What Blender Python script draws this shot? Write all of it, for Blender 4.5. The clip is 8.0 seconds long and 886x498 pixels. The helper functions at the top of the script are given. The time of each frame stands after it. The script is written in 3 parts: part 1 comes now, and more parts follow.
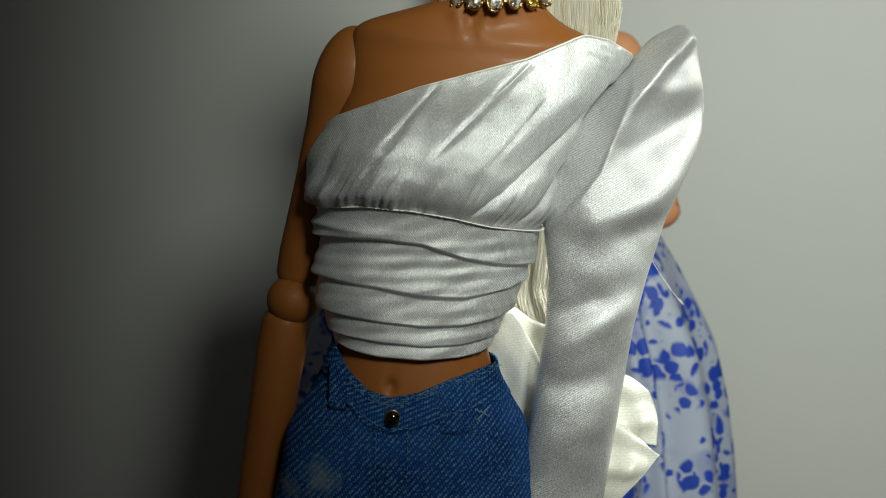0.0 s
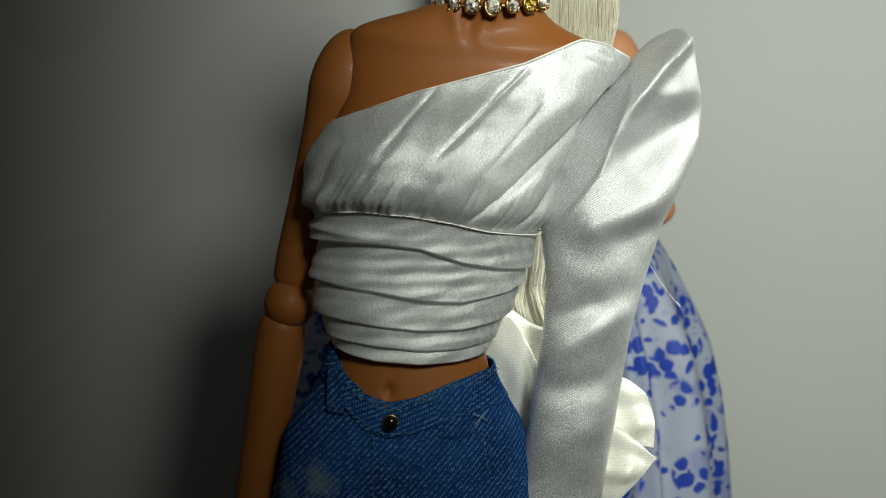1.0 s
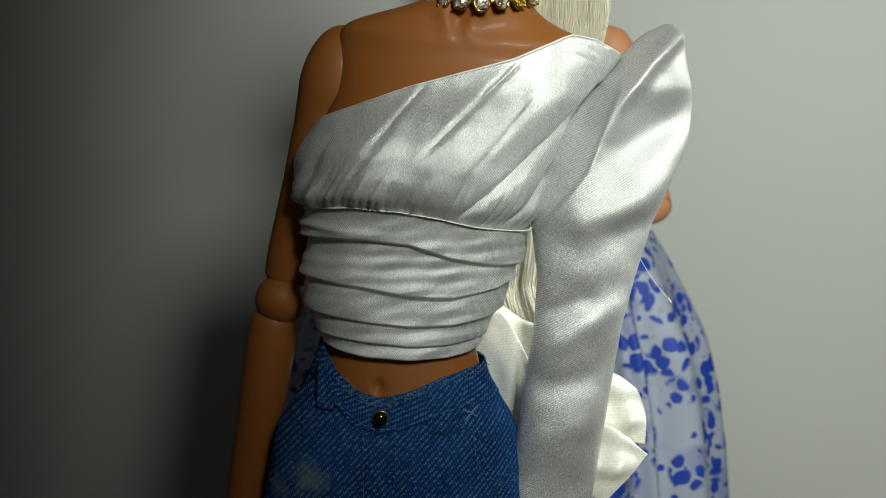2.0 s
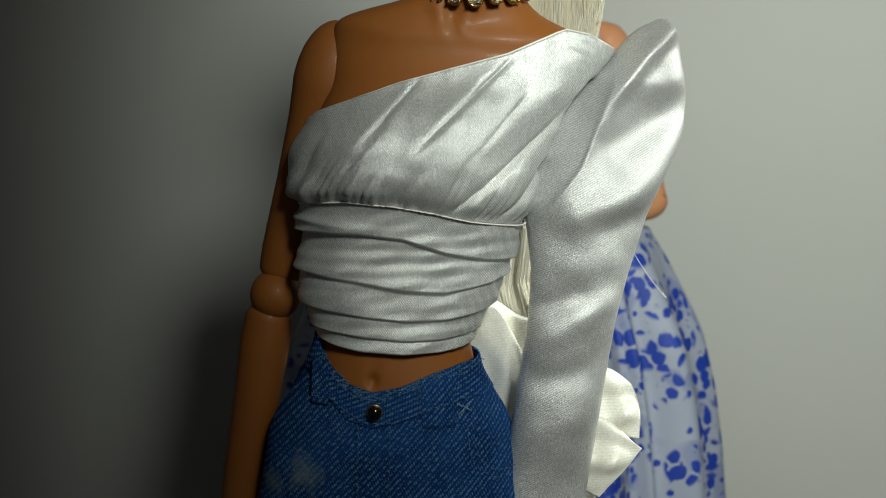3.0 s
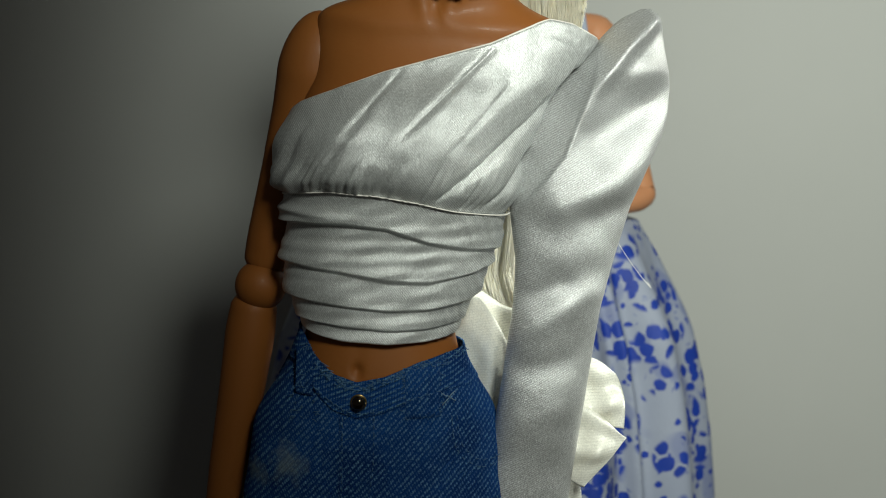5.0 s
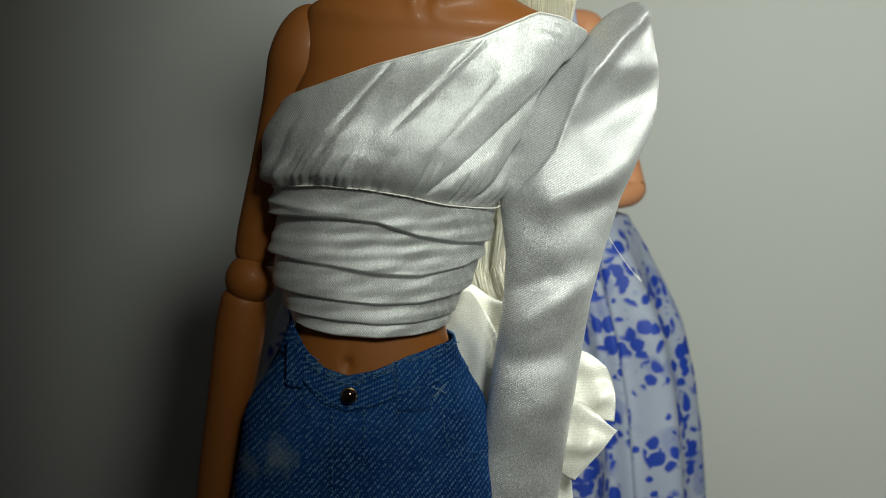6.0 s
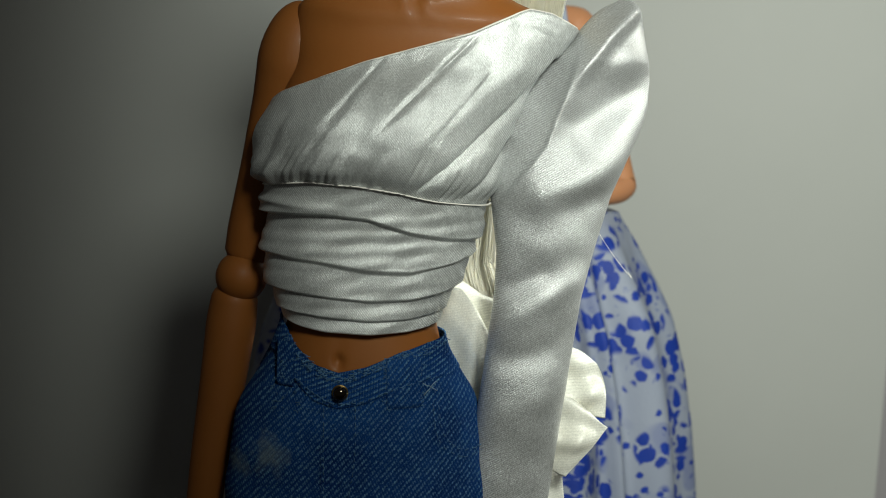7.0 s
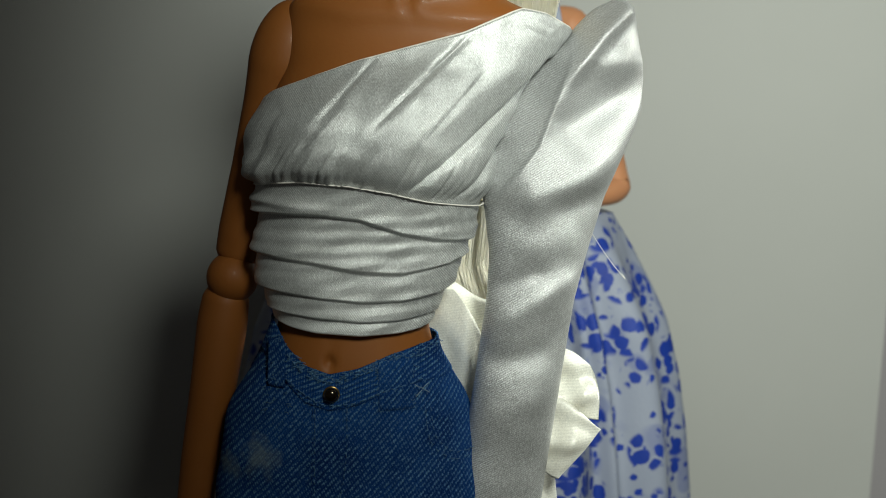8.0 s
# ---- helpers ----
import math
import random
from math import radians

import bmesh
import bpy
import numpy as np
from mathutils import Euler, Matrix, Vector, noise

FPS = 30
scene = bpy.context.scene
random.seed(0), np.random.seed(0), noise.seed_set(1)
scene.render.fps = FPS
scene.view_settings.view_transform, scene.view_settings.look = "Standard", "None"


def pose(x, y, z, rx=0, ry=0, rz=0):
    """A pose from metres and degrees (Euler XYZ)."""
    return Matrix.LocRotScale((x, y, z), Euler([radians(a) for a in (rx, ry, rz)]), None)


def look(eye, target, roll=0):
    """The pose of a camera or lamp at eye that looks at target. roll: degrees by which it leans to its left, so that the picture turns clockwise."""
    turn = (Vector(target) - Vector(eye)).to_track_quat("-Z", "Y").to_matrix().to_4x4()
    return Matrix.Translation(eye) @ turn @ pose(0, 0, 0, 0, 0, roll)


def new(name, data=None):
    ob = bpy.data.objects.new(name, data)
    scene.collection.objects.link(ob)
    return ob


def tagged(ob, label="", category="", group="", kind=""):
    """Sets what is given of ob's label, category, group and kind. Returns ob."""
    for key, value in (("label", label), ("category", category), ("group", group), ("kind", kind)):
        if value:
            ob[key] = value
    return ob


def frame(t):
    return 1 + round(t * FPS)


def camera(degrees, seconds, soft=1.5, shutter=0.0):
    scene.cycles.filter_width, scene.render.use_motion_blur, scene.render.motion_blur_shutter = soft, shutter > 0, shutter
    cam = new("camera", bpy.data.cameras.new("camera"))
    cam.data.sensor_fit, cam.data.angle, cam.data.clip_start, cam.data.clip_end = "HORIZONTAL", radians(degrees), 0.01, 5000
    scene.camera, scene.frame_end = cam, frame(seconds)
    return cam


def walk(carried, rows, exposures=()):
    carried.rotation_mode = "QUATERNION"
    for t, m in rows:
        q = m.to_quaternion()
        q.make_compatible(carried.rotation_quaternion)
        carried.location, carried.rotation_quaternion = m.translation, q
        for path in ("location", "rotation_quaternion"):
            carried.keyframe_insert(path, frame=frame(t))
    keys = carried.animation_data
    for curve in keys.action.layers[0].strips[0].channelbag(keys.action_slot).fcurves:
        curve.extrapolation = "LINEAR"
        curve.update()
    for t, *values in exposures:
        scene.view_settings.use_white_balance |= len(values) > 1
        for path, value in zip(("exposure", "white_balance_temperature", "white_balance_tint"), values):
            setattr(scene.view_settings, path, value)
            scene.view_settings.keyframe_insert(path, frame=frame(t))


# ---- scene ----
cam = camera(41.2, 8.0, soft=1.0)
cam.data.dof.use_dof, cam.data.dof.focus_distance, cam.data.dof.aperture_fstop = True, 0.222, 26.0
PATH = [
    (0.0, pose(-0.00372, -0.22015, 0.23885, 82.659, -0.201, 0.145)),
    (0.5, pose(-0.00557, -0.21929, 0.24173, 82.071, -0.175, -0.361)),
    (1.0, pose(-0.00519, -0.21943, 0.24209, 82.023, -0.169, -0.347)),
    (1.5, pose(-0.00314, -0.21945, 0.24165, 82.042, -0.138, 0.027)),
    (3.0, pose(-0.00051, -0.22011, 0.24075, 81.930, -0.034, 0.055)),
    (3.5, pose(-0.00000, -0.22000, 0.24000, 82.000, 0.000, -0.000)),
    (4.0, pose(0.00012, -0.22010, 0.23995, 81.895, -0.005, -0.182)),
    (4.5, pose(0.00131, -0.22026, 0.23995, 81.770, 0.037, -0.104)),
    (6.0, pose(0.00216, -0.22074, 0.23805, 81.809, 0.086, -0.539)),
    (6.5, pose(0.00112, -0.22044, 0.23879, 81.518, 0.129, -1.026)),
    (7.0, pose(0.00202, -0.22067, 0.23833, 81.595, 0.066, -1.024)),
    (7.5, pose(0.00262, -0.22040, 0.23882, 81.459, 0.039, -1.097)),
    (8.0, pose(0.00265, -0.21927, 0.23799, 81.659, -0.020, -1.232)),
]
walk(cam, PATH, [(0.0, 0.08), (1.5, 0.09), (3.0, 0.0), (8.0, 0.0)])

# ---- light ----
world = bpy.data.worlds.new("world")
scene.world = world
world.use_nodes = True
world.node_tree.nodes["Background"].inputs[0].default_value = (0.97, 0.94, 0.86, 1)
world.node_tree.nodes["Background"].inputs[1].default_value = 0.028


def spot_lamp(eye, target, watts, radius, cone, blend):
    data = bpy.data.lights.new("spot_lamp_light", "SPOT")
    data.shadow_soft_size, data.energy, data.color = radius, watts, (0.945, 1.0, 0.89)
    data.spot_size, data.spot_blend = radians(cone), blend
    new("spot_lamp_light", data).matrix_world = look(eye, target)


# Unseen key spot from front right; its cone falloff dims the left wall.
spot_lamp((0.086, -0.255, 0.368), (0.269, 0.20, 0.228), 8.75, 0.035, 103, 1.0)
# Unseen side spot added to brighten the bow, the hair gap and sleeve edge.
spot_lamp((0.27, 0.085, 0.31), (0.006, 0.024, 0.182), 4.5, 0.03, 25, 0.8)

MM = 0.001


# ---- materials ----
class Mat:
    """A node material with a few shortcuts."""

    def __init__(self, name, color, rough, metal=0.0, spec=0.5):
        self.m = bpy.data.materials.new(name)
        self.m.use_nodes = True
        self.t = self.m.node_tree
        self.b = self.t.nodes["Principled BSDF"]
        self.set("Base Color", (*color, 1)), self.set("Roughness", rough), self.set("Metallic", metal), self.set("Specular IOR Level", spec)
        self.co = self.t.nodes.new("ShaderNodeTexCoord").outputs["Object"]

    def set(self, key, value):
        self.b.inputs[key].default_value = value

    def node(self, kind, links=(), operation=""):
        n = self.t.nodes.new(kind)
        if operation:
            n.operation = operation
        for key, v in links:
            if isinstance(v, bpy.types.NodeSocket):
                self.t.links.new(v, n.inputs[key])
            else:
                n.inputs[key].default_value = v
        return n

    def mapped(self, rot=(0, 0, 0), scale=(1, 1, 1)):
        return self.node("ShaderNodeMapping", [("Vector", self.co), ("Rotation", [radians(a) for a in rot]), ("Scale", scale)]).outputs[0]

    def noise(self, scale, detail=3.0, vector=None, rough=0.5):
        return self.node("ShaderNodeTexNoise", [("Vector", vector or self.co), ("Scale", scale), ("Detail", detail), ("Roughness", rough)]).outputs[0]

    def wave(self, vector, scale, distortion=0.0, dscale=1.0):
        return self.node("ShaderNodeTexWave", [("Vector", vector), ("Scale", scale), ("Distortion", distortion), ("Detail Scale", dscale)]).outputs["Fac"]

    def ramp(self, fac, stops):
        n = self.node("ShaderNodeValToRGB", [("Fac", fac)])
        while len(n.color_ramp.elements) < len(stops):
            n.color_ramp.elements.new(0.5)
        for e, (p, c) in zip(n.color_ramp.elements, stops):
            e.position, e.color = p, (*c, 1) if len(c) == 3 else c
        return n.outputs[0]

    def mix(self, fac, a, b, kind="MIX"):
        n = self.node("ShaderNodeMix")
        n.data_type, n.blend_type = "RGBA", kind
        for key, v in ((0, fac), (6, a), (7, b)):
            if isinstance(v, bpy.types.NodeSocket):
                self.t.links.new(v, n.inputs[key])
            else:
                n.inputs[key].default_value = (*v, 1) if isinstance(v, tuple) and len(v) == 3 else v
        return n.outputs[2]

    def math(self, op, a, b=0.0):
        return self.node("ShaderNodeMath", [(0, a), (1, b)], operation=op).outputs[0]

    def bump(self, height, strength, distance, normal=None):
        links = [("Height", height), ("Strength", strength), ("Distance", distance)]
        if normal is not None:
            links.append(("Normal", normal))
        return self.node("ShaderNodeBump", links).outputs[0]

    def link(self, key, socket):
        self.t.links.new(socket, self.b.inputs[key])


def satin(name, color, turn, metal=0.44, low=0.54, lines=900, grainy=1.0, thin=0.0):
    """White satin: a metallic-looking sheen, drawn-out threads and glints painted into the colour; thin lets light
    through.
    """
    k = Mat(name, color, 0.45, metal, 0.6)
    threads = k.noise(1.0, 3, k.mapped((0, turn, 0), (6500, 2200, 1700)), 0.6)
    twill = k.wave(k.mapped((0, turn, 0)), lines, 2.4, 900)
    grain = k.noise(3300, 2, None, 0.75)
    blotch = k.noise(60, 4)
    where = k.ramp(k.noise(55, 2), [(0.36, (0.35, 0.35, 0.35)), (0.62, (1, 1, 1))])
    weave = k.math("ADD", k.math("MULTIPLY", threads, 1.0), k.math("MULTIPLY", k.math("MULTIPLY", twill, where), 0.52))
    lit = k.ramp(weave, [(0.44, (low, low, low)), (0.98, (1, 1, 1))])
    c = k.mix(blotch, tuple(c * 0.94 for c in color), tuple(min(1, c * 1.04) for c in color))
    # Sparkle put into the base colour: grains brightened or darkened as if glinting.
    painted_glint = k.ramp(grain, [(0.36, [1 - 0.28 * grainy] * 3), (0.66, [1 + 0.34 * grainy] * 3)])
    k.link("Base Color", k.mix(1.0, k.mix(1.0, c, lit, "MULTIPLY"), painted_glint, "MULTIPLY"))
    k.link("Roughness", k.math("ADD", k.math("MULTIPLY", grain, 0.30), 0.21))
    k.link("Normal", k.bump(grain, 0.5 * grainy, 0.00020, k.bump(weave, 0.55, 0.00010)))
    k.set("Subsurface Weight", thin)
    k.set("Subsurface Radius", (0.006, 0.0056, 0.005))
    k.set("Subsurface Scale", 1.0)
    return k.m


def vinyl(name, color):
    k = Mat(name, color, 0.4, 0.0, 0.22)
    k.link("Base Color", k.mix(k.noise(90, 3), tuple(c * 0.9 for c in color), tuple(c * 1.06 for c in color)))
    k.link("Roughness", k.math("ADD", k.math("MULTIPLY", k.noise(400, 3), 0.16), 0.46))
    k.link("Normal", k.bump(k.noise(1500, 2), 0.06, 0.0003))
    k.set("Coat Weight", 0.018)
    k.set("Coat Roughness", 0.10)
    k.set("Subsurface Weight", 0.12)
    k.set("Subsurface Radius", (0.003, 0.0015, 0.0008))
    k.set("Subsurface Scale", 1.0)
    return k.m


def denim(name, fades, turn):
    """Blue twill with pale threads, and worn spots at the given places (mm)."""
    k = Mat(name, (0.03, 0.10, 0.32), 0.9, 0.0, 0.04)
    twill = k.wave(k.mapped((0, turn, 0)), 345, 2.2, 240)
    weft = k.wave(k.mapped((0, turn + 65, 0)), 620, 3.5, 400)
    grain = k.noise(1900, 3, None, 0.65)
    dash = k.ramp(k.noise(1.0, 2, k.mapped((0, turn, 0), (900, 1500, 1900)), 0.6), [(0.38, (0, 0, 0)), (0.66, (1, 1, 1))])
    thread = k.math("MULTIPLY", k.math("ADD", k.math("MULTIPLY", twill, k.math("ADD", k.math("MULTIPLY", dash, 0.80), 0.25)), k.math("MULTIPLY", weft, 0.55)), k.math("ADD", grain, 0.15))
    dark = k.mix(k.ramp(k.noise(85, 5), [(0.3, (0, 0, 0)), (0.7, (1, 1, 1))]), (0.0050, 0.038, 0.185), (0.016, 0.095, 0.360))
    c = k.mix(k.ramp(thread, [(0.36, (0, 0, 0)), (0.90, (1, 1, 1))]), dark, (0.17, 0.37, 0.62))
    for x, z, r in fades:
        away = k.node("ShaderNodeVectorMath", [(0, k.mapped((0, 0, 0), (1, 0, 1))), (1, (x * MM, 0, z * MM))], operation="DISTANCE").outputs["Value"]
        rag = k.math("ADD", k.math("DIVIDE", away, r * MM), k.math("MULTIPLY", k.noise(420, 4), 0.9))
        worn = k.math("MULTIPLY", k.ramp(rag, [(0.55, (1, 1, 1)), (1.25, (0, 0, 0))]), k.math("ADD", k.math("MULTIPLY", grain, 0.9), 0.1))
        c = k.mix(worn, c, (0.30, 0.40, 0.43))
    k.link("Base Color", c)
    k.link("Normal", k.bump(k.math("ADD", k.math("MULTIPLY", twill, 0.7), grain), 1.0, 0.0005))
    k.set("Sheen Weight", 0.0)
    return k.m


def floral(name):
    """Pale blue-white gauze printed with clusters of royal-blue petals."""
    k = Mat(name, (0.7, 0.73, 0.86), 0.6, 0.0, 0.35)
    warp = k.node("ShaderNodeVectorMath", [(0, k.co), (1, k.node("ShaderNodeVectorMath", [(0, k.node("ShaderNodeTexNoise", [("Vector", k.co), ("Scale", 260.0)]).outputs["Color"]), (1, (0.0022, 0.0022, 0.0022))], operation="MULTIPLY").outputs[0])], operation="ADD").outputs[0]

    def spots(vector, scale, size):
        v = k.node("ShaderNodeTexVoronoi", [("Vector", vector), ("Scale", scale), ("Randomness", 0.95)])
        return k.ramp(v.outputs["Distance"], [(size, (1, 1, 1)), (size + 0.07, (0, 0, 0))])

    # petals of about 4 mm gathered round flower centres, a few buds between, and pale blossoms below
    flower = spots(k.mapped((15, 10, 5)), 88, 0.47)
    deep = k.math("MAXIMUM", k.math("MULTIPLY", flower, spots(warp, 235, 0.50)), k.math("MULTIPLY", spots(warp, 300, 0.34), k.ramp(k.noise(120, 1, k.mapped((40, 0, 20))), [(0.56, (0, 0, 0)), (0.60, (1, 1, 1))])))
    pale = k.math("MULTIPLY", spots(k.mapped((20, 30, 40)), 100, 0.45), k.ramp(k.noise(60, 1), [(0.45, (0, 0, 0)), (0.55, (1, 1, 1))]))
    base = k.mix(k.noise(40, 3), (0.22, 0.25, 0.34), (0.34, 0.37, 0.455))
    c = k.mix(k.math("MULTIPLY", pale, 0.55), base, (0.12, 0.15, 0.32))
    c = k.mix(deep, c, k.mix(k.noise(200, 3), (0.004, 0.022, 0.21), (0.012, 0.050, 0.36)))
    k.link("Base Color", c)
    k.link("Normal", k.bump(k.noise(900, 2), 0.2, 0.0003))
    return k.m


def plaster(name, color):
    k = Mat(name, color, 0.8, 0.0, 0.3)
    k.link("Base Color", k.mix(k.noise(14, 5), tuple(c * 0.94 for c in color), tuple(min(1, c * 1.05) for c in color)))
    k.link("Normal", k.bump(k.noise(160, 4), 0.08, 0.001))
    return k.m


def hair_material():
    k = Mat("blonde_fibre", (0.82, 0.74, 0.52), 0.5, 0.0, 0.4)
    k.link("Base Color", k.mix(k.noise(1, 2, k.mapped((0, 0, 0), (700, 700, 25))), (0.98, 0.90, 0.66), (1.0, 0.96, 0.80)))
    k.set("Subsurface Weight", 0.6)
    k.set("Subsurface Radius", (0.003, 0.0025, 0.0018))
    k.set("Subsurface Scale", 1.0)
    return k.m


SKIN = vinyl("tan_vinyl", (0.240, 0.082, 0.017))
SKIN_LIGHT = vinyl("peach_vinyl", (0.48, 0.22, 0.11))
SATIN = satin("white_satin", (0.78, 0.80, 0.795), 38, 0.42, grainy=0.8)
# Same satin with a darker base, which tones down the light on it.
SATIN_SLEEVE = satin("white_satin_sleeve", (0.67, 0.68, 0.685), -60, 0.50, 0.56, 820, 0.85)
# Same satin, creamier, and lightened to stand in for light reaching the bow.
SATIN_BOW_LIT = satin("white_satin_bow_lit", (0.99, 0.96, 0.86), 100, 0.10, 0.78, 560, 0.3, 0.2)
SATIN_HEM = Mat("satin_edge", (0.82, 0.79, 0.73), 0.5).m
DENIM = denim("blue_denim", [(-27.5, 166.5, 8.0), (-34.0, 163.5, 5.0), (-3, 149, 6)], -42)
DENIM_BAND = denim("blue_denim_band", [], -68)
THREAD = Mat("pale_blue_thread", (0.07, 0.17, 0.31), 0.9).m
THREAD_PALE = Mat("white_thread", (0.17, 0.27, 0.36), 0.9).m
FLORAL = floral("floral_gauze")
STRAP = floral("strap_gauze")
GOLD = Mat("gold_metal", (0.42, 0.28, 0.11), 0.28, 1.0).m
BUTTON = Mat("dark_brass", (0.10, 0.08, 0.06), 0.10, 1.0).m
HAIR = hair_material()
BOARD = plaster("grey_white_card", (0.445, 0.45, 0.435))
WALL = plaster("mauve_grey_paint", (0.36, 0.34, 0.36))
TABLE = plaster("table_laminate", (0.20, 0.19, 0.17))


def gem_material(name, color):
    k = Mat(name, color, 0.03, 0.0, 0.9)
    k.set("Metallic", 0.4)
    # Facet reflections painted into the colour as dark and bright cells.
    cell = k.node("ShaderNodeTexVoronoi", [("Vector", k.co), ("Scale", 1500.0)])
    k.link("Base Color", k.mix(k.ramp(cell.outputs["Color"], [(0.30, (0, 0, 0)), (0.62, (1, 1, 1))]), tuple(c * c * 0.28 for c in color), tuple(min(1, c * 1.15) for c in color)))
    k.link("Normal", k.bump(cell.outputs["Distance"], 0.7, 0.0005))
    return k.m


GEM = gem_material("clear_crystal", (0.86, 0.80, 0.72))
GEM_YELLOW = gem_material("yellow_crystal", (0.85, 0.62, 0.10))


# ---- mesh helpers (millimetres in, metres out) ----
def mesh(name, verts, faces, material, smooth=True):
    me = bpy.data.meshes.new(name)
    me.from_pydata([tuple(float(c) * MM for c in v) for v in verts], [], faces)
    me.materials.append(material)
    me.polygons.foreach_set("use_smooth", [smooth] * len(me.polygons))
    me.update()
    return me


class Soup:
    """Vertices and faces gathered for one mesh."""

    def __init__(self):
        self.v, self.f = [], []

    def grid(self, g, closed=True, caps=False):
        """g: rows x columns x 3; closed joins the last column to the first."""
        n, m = len(g), len(g[0])
        o = len(self.v)
        self.v.extend(np.asarray(g, float).reshape(-1, 3).tolist())
        for i in range(n - 1):
            for j in range(m if closed else m - 1):
                a, b = o + i * m + j, o + i * m + (j + 1) % m
                self.f.append((a, b, b + m, a + m))
        if caps:
            self.f.append(tuple(o + j for j in range(m))[::-1])
            self.f.append(tuple(o + (n - 1) * m + j for j in range(m)))
        return self

    def tube(self, points, radii, sides=10, flat=1.0):
        """A tube along points with a radius at each; flat squeezes it one way."""
        p = np.asarray(points, float)
        r = np.full(len(p), radii) if np.isscalar(radii) else np.asarray(radii, float)
        d = np.gradient(p, axis=0)
        d /= np.linalg.norm(d, axis=1, keepdims=True) + 1e-9
        ref = np.array([0, 1, 0.0]) if abs(d[0][1]) < 0.9 else np.array([1.0, 0, 0])
        rows = []
        for c, t, s in zip(p, d, r):
            a = np.cross(t, ref)
            a /= np.linalg.norm(a)
            b = np.cross(a, t)
            w = np.linspace(0, 2 * np.pi, sides, endpoint=False)[:, None]
            rows.append(c + s * (np.cos(w) * a + flat * np.sin(w) * b))
        return self.grid(np.array(rows), True, True)

    def ball(self, centre, radii, rows=14, cols=20):
        w = np.linspace(0.02, np.pi - 0.02, rows)[:, None]
        u = np.linspace(0, 2 * np.pi, cols, endpoint=False)[None]
        g = np.stack([np.sin(w) * np.cos(u), np.sin(w) * np.sin(u), -np.cos(w) + 0 * u], -1)
        return self.grid(g * np.asarray(radii) + np.asarray(centre), True, True)

    def made(self, name, material, smooth=True):
        return mesh(name, self.v, self.f, material, smooth)


def thing(name, label, category, group="", kind=""):
    return tagged(new(name), label, category, group, kind)


def part(name, soup, material, parent, label="", smooth=True, thick=0.0):
    ob = new(name, soup.made(name, material, smooth))
    ob.parent = parent
    if thick:
        mod = ob.modifiers.new("thickness", "SOLIDIFY")
        mod.thickness, mod.offset = thick * MM, -1
    return tagged(ob, label)


def curve(points, n):
    """A smooth line of n points through the given ones."""
    p = np.asarray(points, float)
    t = np.linspace(0, len(p) - 1, n)
    q = np.vstack([2 * p[0] - p[1], p, 2 * p[-1] - p[-2]])
    out = []
    for s in t:
        i = min(int(s), len(p) - 2)
        u = s - i
        a, b, c, d = q[i:i + 4]
        out.append(0.5 * (2 * b + (c - a) * u + (2 * a - 5 * b + 4 * c - d) * u * u + (3 * b - a - 3 * c + d) * u**3))
    return np.array(out)


def smoothstep(a, b, x):
    t = np.clip((np.asarray(x, float) - a) / (b - a), 0, 1)
    return t * t * (3 - 2 * t)


def fold(x, z, line, width, taper=0.0):
    """1 on a broken line through (x, z) points, fading to 0 over the width."""
    best, where = np.full(np.shape(x), 1e9), np.zeros(np.shape(x))
    for k, ((ax, az), (bx, bz)) in enumerate(zip(line, line[1:])):
        dx, dz = bx - ax, bz - az
        t = np.clip(((x - ax) * dx + (z - az) * dz) / (dx * dx + dz * dz), 0, 1)
        d = np.hypot(x - ax - t * dx, z - az - t * dz)
        where = np.where(d < best, (k + t) / (len(line) - 1), where)
        best = np.minimum(best, d)
    return np.exp(-(best / width) ** 2) * (1 - taper * smoothstep(0.45, 1.0, where))


def rough_field(x, z, scale, seed):
    """A smooth random field of about -1 to 1."""
    g = np.random.RandomState(seed)
    out = np.zeros(np.shape(x))
    for _ in range(14):
        a, k, ph = g.uniform(0, 2 * np.pi), g.uniform(0.5, 1.6) / scale, g.uniform(0, 2 * np.pi)
        out = out + np.sin(2 * np.pi * k * (x * np.cos(a) + z * np.sin(a)) + ph)
    return out / 5.0


# ---- the doll's torso, on which the clothes lie: z, centre x, centre y, half width, half depth ----
TORSO = np.array([
    (268, 5.0, 10.0, 7.6, 8.0), (259, 5.0, 10.0, 8.6, 8.6), (257, 5.0, 10.5, 9.8, 8.8), (254.5, 3.5, 11.0, 14.0, 9.0),
    (252.6, 2.8, 11.5, 19.2, 9.2), (251, 4.3, 11.6, 25.2, 9.6), (249.5, 4.9, 11.6, 27.0, 10.0), (246, 4.3, 11.6, 26.6, 10.6), (240, 1.2, 11.0, 23.8, 12.0),
    (234, -2.8, 9.8, 22.4, 13.4), (229, -5.7, 9.0, 22.0, 13.6), (222, -6.7, 9.0, 20.7, 12.6), (217, -7.6, 9.4, 20.0, 12.0),
    (203, -8.9, 9.4, 17.2, 11.2), (191, -10.0, 8.6, 14.4, 11.0), (184, -10.7, 8.8, 16.7, 12.4), (174, -11.0, 9.8, 22.9, 14.2),
    (157, -11.0, 10.6, 26.0, 15.6), (143, -11.0, 11.0, 26.4, 15.6)])[::-1]
_fine = np.linspace(140, 270, 521)
_kern = np.exp(-0.5 * (np.arange(-12, 13) / 5.0) ** 2)
_kern /= _kern.sum()
_cols = [np.convolve(np.pad(np.interp(_fine, TORSO[:, 0], TORSO[:, c]), 12, mode="edge"), _kern, "valid") for c in range(1, 5)]


def section(z):
    return [np.interp(z, _fine, c) for c in _cols]


